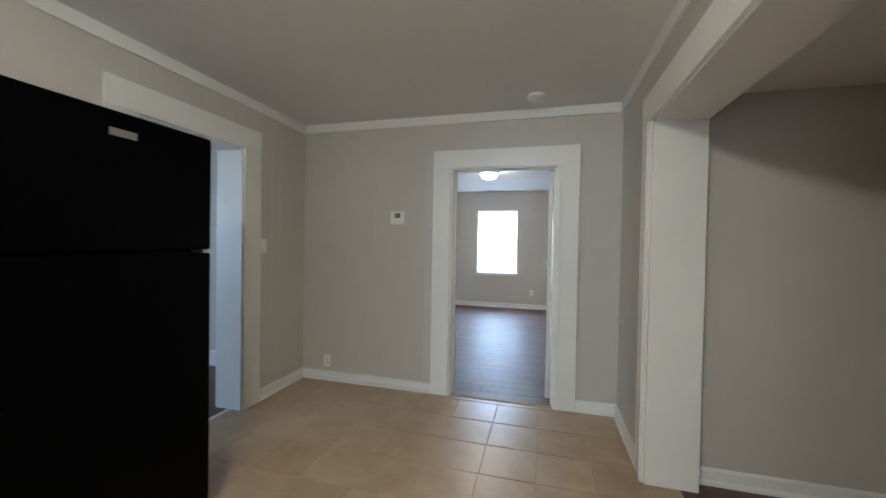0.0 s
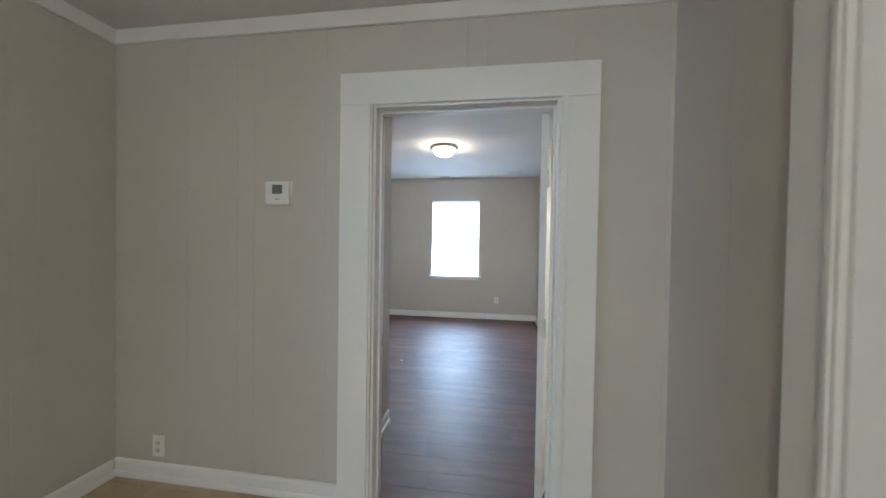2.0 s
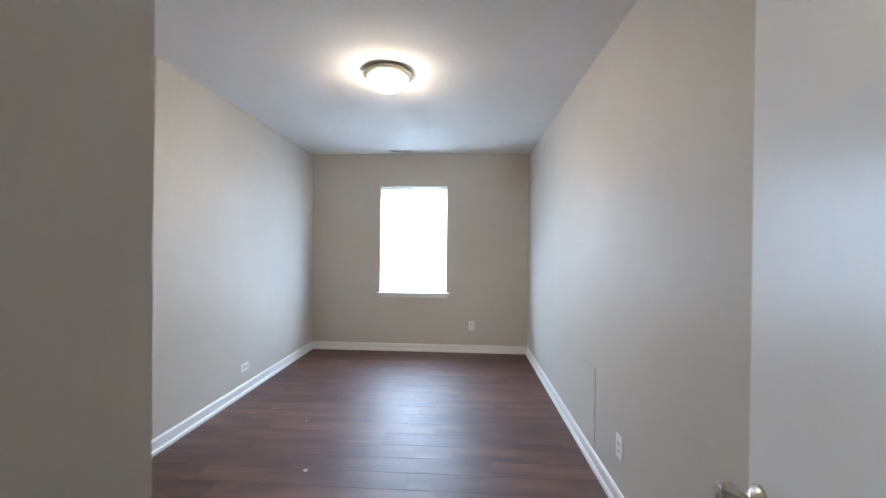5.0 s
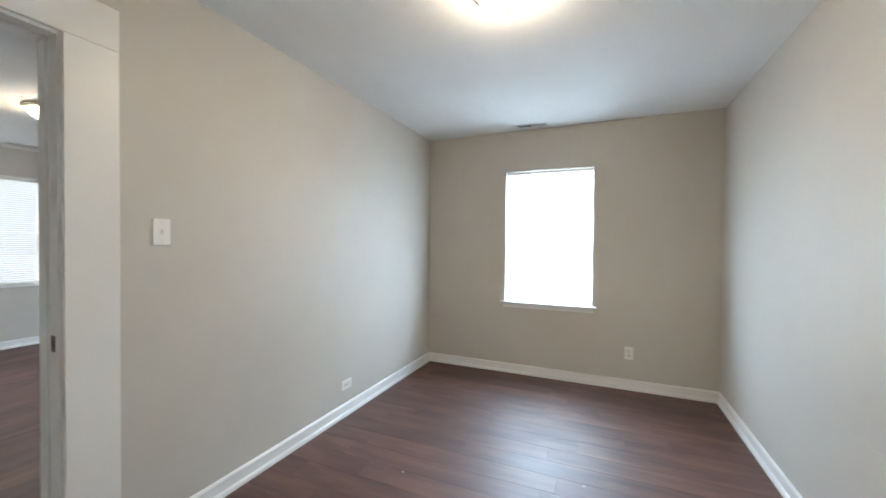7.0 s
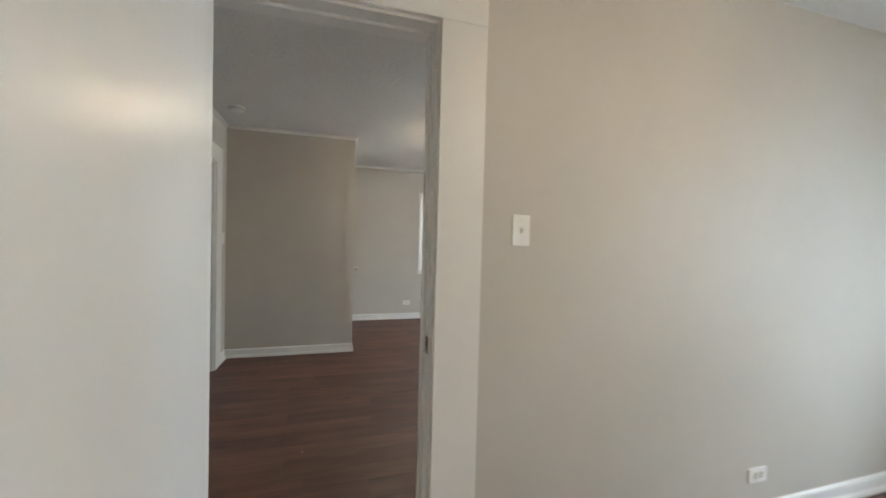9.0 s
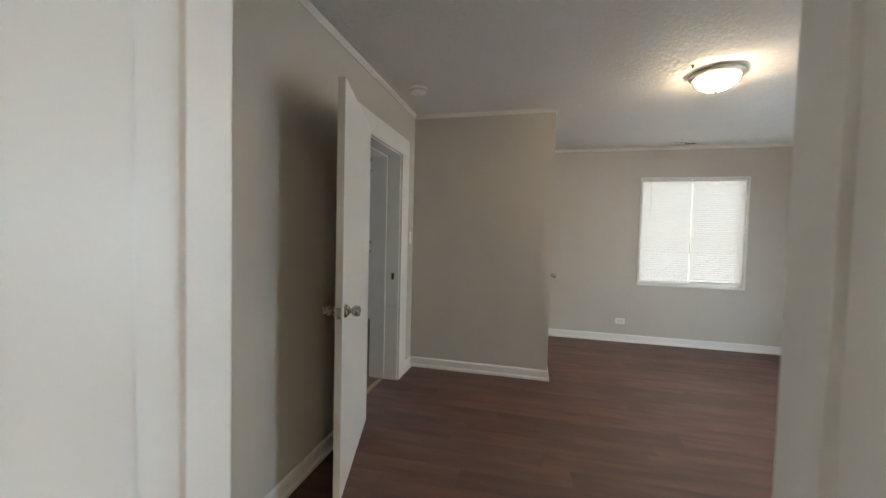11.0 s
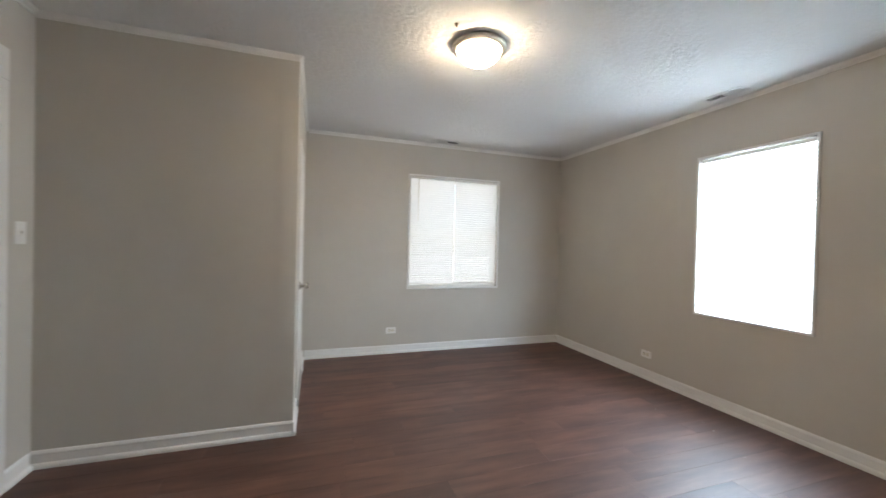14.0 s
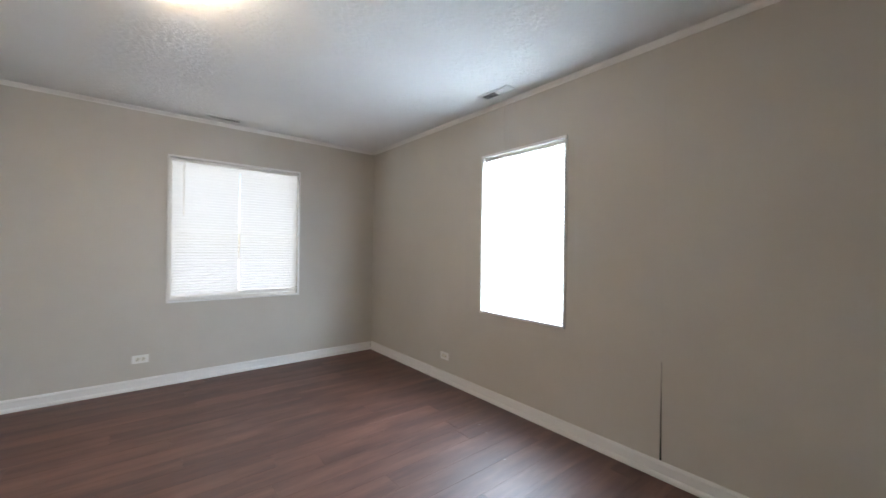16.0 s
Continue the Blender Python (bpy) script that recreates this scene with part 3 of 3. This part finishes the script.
def blind(m, x0, x1, z0, z1, tilt, label, wand_side=0, wand=0.5):
    """A lowered mini-blind between x0 and x1, hanging at y = -0.03."""
    d = thing("window_blind", m, label, "window blind", "blinds in the windows")
    w = x1 - x0
    part("headrail", boxes((x0, x1, -0.045, -0.012, z1 - 0.03, z1 - 0.002), bevel=0.002), M_PLASTIC, d)
    key = (round(w, 3), tilt)
    if key not in SLAT_MESHES:
        bm = bmesh.new()
        prev = None
        for k in range(5):
            u = -0.0145 + 0.029 * k / 4
            c = 0.0022 * (1 - (u / 0.0145) ** 2)
            pair = (bm.verts.new((-w / 2, u, c)), bm.verts.new((w / 2, u, c)))
            if prev:
                f = bm.faces.new((prev[0], prev[1], pair[1], pair[0]))
                f.smooth = True
            prev = pair
        bm.transform(pose(0, 0, 0, tilt))
        SLAT_MESHES[key] = mesh_of("slat", bm, M_SLAT)
    n = int((z1 - z0 - 0.056) / 0.027)
    for i in range(n):
        s = new("slat", SLAT_MESHES[key])
        s.parent = d
        s.location = ((x0 + x1) / 2, -0.029, z1 - 0.036 - i * 0.027)
    low = z1 - 0.036 - n * 0.027
    part("bottom_rail", boxes((x0, x1, -0.041, -0.017, low - 0.012, low + 0.002), bevel=0.003), M_PLASTIC, d)
    for fx in (0.15, 0.85):
        part("ladder_cord", boxes((x0 + w * fx - 0.0008, x0 + w * fx + 0.0008, -0.0155, -0.0145, low, z1 - 0.03)), M_PLASTIC, d)
    wx = x0 + 0.09 if wand_side == 0 else x1 - 0.09
    if not wand:
        return d
    wnd = lathe([(0, 0), (0.004, 0.0), (0.0045, 0.03), (0.003, 0.035), (0.003, wand), (0, wand)], 8)
    wnd.transform(pose(wx, -0.006, z1 - 0.03 - wand))
    part("tilt_wand", wnd, M_IVORY, d)
    return d


P1 = pose(W1[1], BN, 0, 0, 0, 180)
P2 = pose(RW, W2[1], 0, 0, 0, -90)
P3 = pose(W3[1], RN, 0, 0, 0, 180)
window("window_1", P1, W1[1] - W1[0], W1[2], W1[3], "white bedroom window with a narrow sill, blown-out daylight", True)
window("window_2", P2, W2[1] - W2[0], W2[2], W2[3], "wide white window with two blinds side by side", False)
window("window_3", P3, W3[1] - W3[0], W3[2], W3[3], "white window with one blind, very bright", False)
SKYC = (0.56, 0.775, 1.0)
daylight(P1, W1[1] - W1[0], W1[2], W1[3], WINDOW_GLOW * 1.0, SKYC)
daylight(P2, W2[1] - W2[0], W2[2], W2[3], WINDOW_GLOW * 0.05, (0.82, 0.92, 1.0))
daylight(P3, W3[1] - W3[0], W3[2], W3[3], WINDOW_GLOW * 1.35, SKYC)
blind(P1, 0.008, W1[1] - W1[0] - 0.008, W1[2] + 0.012, W1[3] - 0.006, -48, "white mini-blind lowered over the bedroom window", 1)
w2 = W2[1] - W2[0]
blind(P2, 0.006, w2 / 2 - 0.005, W2[2] + 0.03, W2[3] - 0.006, 60, "white mini-blind, hanging slightly high at the bottom", 1, 0)
blind(P2, w2 / 2 + 0.005, w2 - 0.022, W2[2] + 0.004, W2[3] - 0.006, 60, "white mini-blind with tilt wand, nearly closed", 1)
blind(P3, 0.006, W3[1] - W3[0] - 0.006, W3[2] + 0.03, W3[3] - 0.006, -55, "white mini-blind lowered over the bright window", 0)
PL = pose(LW, WL[1], 0, 0, 0, -90)
# PK: unseen south window, added with its lamp to brighten the kitchen
PK = pose(WK[0], -5.4, 0)
window("window_4", PL, WL[1] - WL[0], WL[2], WL[3], "living room window letting in daylight", True)
window("window_5_added", PK, WK[1] - WK[0], WK[2], WK[3], "unseen kitchen window added to brighten the kitchen", True)
daylight(PL, WL[1] - WL[0], WL[2], WL[3], WINDOW_GLOW * 0.75, SKYC)
daylight(PK, WK[1] - WK[0], WK[2], WK[3], WINDOW_GLOW * 0.1, SKYC)

# ---- ceiling fittings ----


def flush_light(x, y, r=0.165, label="lit flush ceiling light with nickel rim and frosted bowl", glow=None):
    d = thing("ceiling_light", pose(x, y, H), label, "ceiling light", "flush ceiling lights")
    part("rim", lathe([(0, -0.001), (r * 0.93, -0.001), (r * 0.93, -0.008), (r, -0.012), (r, -0.022), (r * 0.97, -0.028), (r * 0.93, -0.03), (r * 0.88, -0.036), (r * 0.83, -0.039), (r * 0.8, -0.035), (0, -0.03)], 48), M_RIM, d, "brushed nickel stepped rim")
    part("bowl", lathe([(r * 0.8, -0.036), (r * 0.77, -0.058), (r * 0.66, -0.083), (r * 0.47, -0.104), (r * 0.24, -0.116), (0, -0.119)], 48), glow or M_BOWL, d, "glowing frosted glass bowl")
    part("finial", lathe([(0, -0.118), (0.009, -0.118), (0.011, -0.128), (0.006, -0.134), (0.007, -0.139), (0, -0.145)], 16), M_NICKEL, d)
    return d


flush_light(-0.63, 2.665)
flush_light(-4.715, 2.635)
flush_light(-0.1, -3.6, 0.165, "bright flush kitchen ceiling light with nickel rim", M_BOWL_KITCHEN)
# the bathroom's light is out of view, added to brighten what the door gap shows
flush_light(1.35, 0.85, 0.14, "unseen bathroom ceiling light, added to brighten the bathroom", M_BOWL_KITCHEN)


def smoke_alarm(x, y, label):
    d = thing("smoke_alarm", pose(x, y, H), label, "smoke alarm", "smoke alarms")
    part("base_plate", lathe([(0, -0.0005), (0.07, -0.0005), (0.07, -0.01), (0.0, -0.01)], 36), M_PLASTIC, d)
    part("cover", lathe([(0.0665, -0.0105), (0.067, -0.03), (0.06, -0.04), (0.04, -0.046), (0, -0.047)], 36), M_PLASTIC, d)
    part("test_button", lathe([(0, -0.047), (0.012, -0.047), (0.011, -0.05), (0, -0.0505)], 16), M_IVORY, d)
    ring = bmesh.new()
    for i in range(18):
        a = i * 20
        ring = merged(ring, turned(boxes((0.0655, 0.0678, -0.006, 0.006, -0.033, -0.02)), pose(0, 0, 0, 0, 0, a)))
    part("grille_slots", ring, M_GREY, d)
    return d


smoke_alarm(0.155, -0.29, "round white smoke alarm on the kitchen ceiling")
smoke_alarm(-4.61, 0.49, "round white smoke alarm near the doorway")


def ceiling_vent(x, y, turn, length, label, width=0.11):
    d = thing("ceiling_vent", pose(x, y, H, 0, 0, turn), label, "air vent", "ceiling vents")
    L, W = length / 2, width / 2
    part("frame", boxes((-L, L, -W, -W + 0.02, -0.006, -0.0005), (-L, L, W - 0.02, W, -0.006, -0.0005), (-L, -L + 0.02, -W + 0.02, W - 0.02, -0.006, -0.0005), (L - 0.02, L, -W + 0.02, W - 0.02, -0.006, -0.0005)), M_VENT, d)
    part("backing", boxes((-L + 0.02, L - 0.02, -W + 0.02, W - 0.02, -0.0015, -0.0005)), M_SLOT, d)
    n = 14
    for i in range(n):
        u = -L + 0.03 + (2 * L - 0.06) * i / (n - 1)
        part("slat", turned(boxes((-0.006, 0.006, -W + 0.0205, W - 0.0205, -0.0005, 0.0005)), pose(u, 0, -0.0055, 0, 40 if i < n / 2 else -40, 0)), M_VENT, d)
    return d


ceiling_vent(-0.885, 4.705, 0, 0.3, "white metal ceiling vent near the window")
ceiling_vent(-6.79, 3.165, 90, 0.3, "white ceiling vent above the wide window")
ceiling_vent(-4.67, 4.69, 0, 0.3, "white ceiling vent with dark slots")

# ---- wall fittings (local x along the wall, y out of it, z up) ----


def wall_pose(side, u, z):
    """side: the wall's facing; u: the place along it."""
    return {"kn": pose(u, 0.0, z, 0, 0, 180), "kw": pose(KW, u, z, 0, 0, -90), "bw": pose(BW, u, z, 0, 0, -90), "be": pose(BE, u, z, 0, 0, 90),
            "bn": pose(u, BN, z, 0, 0, 180), "rn": pose(u, RN, z, 0, 0, 180), "rw": pose(RW, u, z, 0, 0, -90), "rs": pose(u, RS, z),
            "lw": pose(LW, u, z, 0, 0, -90), "ln": pose(u, 0.0, z, 0, 0, 180)}[side]


def plate(d, w, h):
    part("cover_plate", boxes((-w / 2, w / 2, 0.0, 0.006, -h / 2, h / 2), bevel=0.0025), M_PLASTIC, d)
    for z in ((-0.042, 0.042) if h > w else (0.0,)):
        s = lathe([(0.003, 0), (0.003, 0.001), (0, 0.0012)], 10)
        s.transform(pose(0, 0.006, z, -90))
        part("screw", s, M_IVORY, d)


def outlet(m, label, flat=False):
    d = thing("wall_outlet", m, label, "outlet", "wall outlets")
    sub = pose(0, 0, 0, 0, 90 if flat else 0, 0)
    w, h = (0.118, 0.072) if flat else (0.072, 0.118)
    plate(d, w, h)
    for z in (-0.0195, 0.0195):
        part("receptacle", turned(boxes((-0.0165, 0.0165, 0.006, 0.0085, z - 0.014, z + 0.014), bevel=0.001), sub), M_IVORY, d)
        part("slots", turned(boxes((-0.0085, -0.006, 0.0086, 0.0092, z - 0.005, z + 0.006), (0.006, 0.0085, 0.0086, 0.0092, z - 0.004, z + 0.005), (-0.002, 0.002, 0.0086, 0.0092, z - 0.0115, z - 0.008)), sub), M_SLOT, d)
    return d


def light_switch(m, label):
    d = thing("light_switch", m, label, "light switch", "light switches")
    plate(d, 0.072, 0.118)
    part("slot_frame", boxes((-0.006, 0.006, 0.006, 0.0075, -0.0125, 0.0125)), M_IVORY, d)
    part("toggle", turned(boxes((-0.004, 0.004, 0.0, 0.014, -0.0045, 0.0045), bevel=0.001), pose(0, 0.005, 0, 25)), M_PLASTIC, d)
    return d


outlet(wall_pose("kn", -1.805, 0.19), "white wall outlet above the kitchen baseboard")
light_switch(wall_pose("kw", -0.565, 1.32), "white toggle switch beside the cased opening")
light_switch(wall_pose("bw", 2.04, 1.385), "white toggle switch on the bedroom wall")
outlet(wall_pose("bw", 3.36, 0.24), "white sideways outlet low on the wall", True)
outlet(wall_pose("bn", 0.005, 0.341), "white wall outlet under the window side")
outlet(wall_pose("be", 2.09, 0.317), "white outlet near the repaired patch")
outlet(wall_pose("rw", 2.565, 0.27), "white sideways outlet under the wide window", True)
outlet(wall_pose("rn", -5.471, 0.248), "white outlet under the bright window", True)
light_switch(wall_pose("rs", -5.17, 1.3), "white switch between doorway and closet")
light_switch(wall_pose("lw", -2.0, 1.3), "white switch beside the panelled door")
outlet(wall_pose("ln", -3.55, 0.25), "white outlet on the living room wall", True)

th = thing("thermostat", wall_pose("kn", -1.08, 1.597), "white square digital thermostat on the kitchen wall", "thermostat")
part("back_plate", boxes((-0.071, 0.071, 0.0, 0.006, -0.063, 0.063), bevel=0.002), M_PLASTIC, th)
part("case", boxes((-0.067, 0.067, 0.0065, 0.028, -0.059, 0.059), bevel=0.006), M_PLASTIC, th)
part("display", boxes((-0.03, 0.026, 0.0282, 0.0292, -0.004, 0.042), bevel=0.0003), M_SCREEN, th, "grey lcd display")
part("button", boxes((0.034, 0.046, 0.0282, 0.0305, 0.012, 0.022), bevel=0.001), M_IVORY, th)
part("button", boxes((0.034, 0.046, 0.0282, 0.0305, -0.006, 0.004), bevel=0.001), M_IVORY, th)
part("logo_bar", boxes((-0.012, 0.012, 0.0282, 0.0288, -0.036, -0.03)), M_GREY, th)

# repaired patch on the bedroom wall and open panel seam in the back bedroom
structure("wall_patch", boxes((BE - 0.003, BE + 0.001, 2.45, 3.03, 0.1, 0.60), bevel=0.001), M_WALL, "painted-over square access patch", "wall patch")
seam = bmesh.new()
sv = [seam.verts.new(p) for p in ((-3.536, RN - 0.001, 0.098), (-3.526, RN - 0.001, 0.098), (-3.530, RN - 0.001, 0.66), (-3.532, RN - 0.001, 0.66))]
seam.faces.new(sv)
bmesh.ops.solidify(seam, geom=seam.faces, thickness=0.0008)
structure("wall_seam", seam, M_SLOT, "dark open seam between wall panels", "wall seam")
structure("trim", boxes((-3.532, -3.530, RN - 0.002, RN, 0.661, 2.47), bevel=0.0005), M_WALL, "faint painted panel seam", "wall seam")
structure("trim", boxes((-4.745, -4.742, RN - 0.002, RN, 2.106, 2.47), bevel=0.0005), M_WALL, "faint painted panel seam", "wall seam")

# ---- kitchen things ----
FX, FY0, FY1, FH = -1.29, -2.62, -1.82, 1.835
fr = thing("refrigerator", pose(FX, (FY0 + FY1) / 2, 0), "black two-door refrigerator with top freezer", "refrigerator")
hw = (FY1 - FY0) / 2
part("body", boxes((-0.74, -0.075, -hw, hw, 0.03, FH - 0.012), bevel=0.006), M_BLACK, fr)
part("freezer_door", boxes((-0.07, 0.0, -hw, hw, 1.32, FH), bevel=0.012), M_BLACK, fr)
part("fridge_door", boxes((-0.07, 0.0, -hw, hw, 0.1, 1.305), bevel=0.012), M_BLACK, fr)
part("kick_grille", boxes((-0.09, -0.05, -hw + 0.02, hw - 0.02, 0.02, 0.092), bevel=0.003), M_BLACK, fr)
part("hinge_cap", boxes((-0.075, -0.01, hw - 0.07, hw - 0.005, FH + 0.0, FH + 0.014), bevel=0.004), M_SILVER, fr)
part("middle_hinge", boxes((-0.06, 0.004, hw - 0.05, hw + 0.004, 1.3065, 1.3185), bevel=0.002), M_SILVER, fr)
part("badge", boxes((0.0, 0.004, hw - 0.43, hw - 0.335, 1.74, 1.768), bevel=0.0015), M_SILVER, fr, "small silver badge plate")
for z0, z1 in ((1.36, 1.66), (0.8, 1.26)):
    part("handle", boxes((0.0, 0.04, -hw + 0.03, -hw + 0.06, z0, z1), bevel=0.01), M_BLACK, fr)
for y in (-hw + 0.06, hw - 0.06):
    part("foot", turned(lathe([(0, 0), (0.02, 0), (0.02, 0.03), (0, 0.03)], 12), pose(-0.12, y, 0)), M_SLOT, fr)
    part("foot", turned(lathe([(0, 0), (0.02, 0), (0.02, 0.03), (0, 0.03)], 12), pose(-0.66, y, 0)), M_SLOT, fr)

# bathroom vanity glimpsed behind the open door
va = thing("vanity_cabinet", pose(1.75, 1.2, 0), "white vanity cabinet with speckled granite top", "cabinet")
part("body", boxes((-0.5, 0.5, -0.22, 0.295, 0.001, 0.8), bevel=0.004), M_DOOR, va)
part("countertop", boxes((-0.53, 0.53, -0.25, 0.298, 0.802, 0.835), bevel=0.004), M_GRANITE, va, "speckled granite countertop")
for x in (-0.25, 0.25):
    part("door", boxes((x - 0.23, x + 0.23, -0.24, -0.2205, 0.1, 0.76), bevel=0.004), M_DOOR, va)

hk = lathe([(0, 0), (0.009, 0), (0.01, -0.004), (0.004, -0.008), (0.004, -0.02), (0, -0.022)], 14)
hk = part("ceiling_hook", hk, M_BRASS)
hk.location = (-4.553, 2.425, H - 0.0005)
tagged(hk, "small dark screw hook in the textured ceiling", "hook")

# crumbs and chips left on the laminate
for i, (x, y, r) in enumerate(((-1.02, 2.28, 0.012), (-1.28, 2.9, 0.006), (-0.5, 2.4, 0.005), (-0.3, 3.2, 0.004), (-2.6, 1.05, 0.006), (-3.2, 1.2, 0.005), (-4.5, 4.45, 0.003), (-4.62, 4.5, 0.0025), (-4.2, 4.3, 0.003), (-4.9, 4.35, 0.0025))):
    bm = bmesh.new()
    bmesh.ops.create_icosphere(bm, subdivisions=1, radius=r)
    for v in bm.verts:
        v.co = Vector((v.co.x * random.uniform(0.8, 1.6), v.co.y * random.uniform(0.7, 1.2), (v.co.z + r) * 0.45))
    c = part("debris_chip", bm, M_DIRT)
    c.location = (x, y, 0.001)
    tagged(c, "tiny pale chip lying on the dark floor", "debris", "chips on the floor")

# ---- floors: planks and tiles ----


def piece_mesh(name, lx, ly, h, b, material):
    """A slab with its top edge eased; top at z = 0."""
    bm = bmesh.new()
    lo = [bm.verts.new((x, y, -h)) for x, y in ((0, 0), (lx, 0), (lx, ly), (0, ly))]
    md = [bm.verts.new((x, y, -b)) for x, y in ((0, 0), (lx, 0), (lx, ly), (0, ly))]
    tp = [bm.verts.new((x, y, 0)) for x, y in ((b, b), (lx - b, b), (lx - b, ly - b), (b, ly - b))]
    for a, c in ((lo, md), (md, tp)):
        for i in range(4):
            j = (i + 1) % 4
            bm.faces.new((a[i], a[j], c[j], c[i]))
    bm.faces.new(tp)
    return mesh_of(name, bm, material)


PIECES = {}


def piece(kind, parent, x0, x1, y0, y1, gap, h, b, material, z=0.0, across=False):
    lx, ly = round(x1 - x0 - gap, 3), round(y1 - y0 - gap, 3)
    if across:
        lx, ly = ly, lx
    if lx < 0.012 or ly < 0.012:
        return
    key = (kind, lx, ly)
    if key not in PIECES:
        PIECES[key] = piece_mesh(kind, lx, ly, h, b, material)
    ob = new(kind, PIECES[key])
    ob.parent = parent
    ob.location = (x0 + gap / 2 + (ly if across else 0), y0 + gap / 2, z)
    if across:
        ob.rotation_euler = (0, 0, radians(90))


def plank_floor(name, x0, x1, y0, y1, label, seed, across=False, width=0.152, length=1.22):
    """Planks along x, or along y where across is set."""
    f = structure(name, boxes((x0, x1, y0, y1, -0.12, -0.0035)), M_UNDER, label, "floor")
    rng = random.Random(seed)
    u0, u1, v0, v1 = (y0, y1, x0, x1) if across else (x0, x1, y0, y1)
    v = v0
    while v < v1 - 0.01:
        ve = min(v + width, v1)
        u = u0 - rng.uniform(0.1, 1.1)
        while u < u1:
            a, b = max(u, u0), min(u + length, u1)
            if across:
                piece("plank", f, v, ve, a, b, 0.0006, 0.003, 0.0004, M_LAM, 0.0, True)
            else:
                piece("plank", f, a, b, v, ve, 0.0006, 0.003, 0.0004, M_LAM)
            u += length
        v = ve
    return f


plank_floor("floor_bedroom", RE + 0.068, BE + 0.12, 0.03, BN, "dark reddish-brown laminate plank floor", 3)
plank_floor("floor_back", RW, RE + 0.068, 0.10, RN, "dark brown laminate planks with streaked grain", 5, True)
plank_floor("floor_living", LW, -2.185, -4.0, 0.10, "dark laminate plank floor of the living room", 8, True)
structure("floor_living_rear", boxes((LW, -2.185, -5.4, -4.0, -0.12, 0.0)), M_LAM, "dark laminate floor at the far end", "floor")
structure("floor_side", boxes((1.0, 4.0, -5.4, -0.765, -0.12, 0.0)), M_LAM, "dark brown floor of the side room", "floor")
structure("floor_bath", boxes((BE + 0.12, 2.6, 0.2, 1.5, -0.12, 0.0)), M_TILE, "beige bathroom tile floor", "floor")
kf = structure("floor_kitchen", boxes((-2.185, 1.0, -5.4, 0.03, -0.12, -0.003)), M_GROUT, "square beige ceramic tile floor with pale grout", "floor")
T = 0.33
for i in range(-7, 4):
    for j in range(-17, 1):
        x0, y0 = -0.12 + i * T, -0.065 + j * T
        piece("tile", kf, max(x0, -2.185), min(x0 + T, 1.0), max(y0, -5.4), min(y0 + T, 0.03), 0.005, 0.0029, 0.0015, M_TILE)
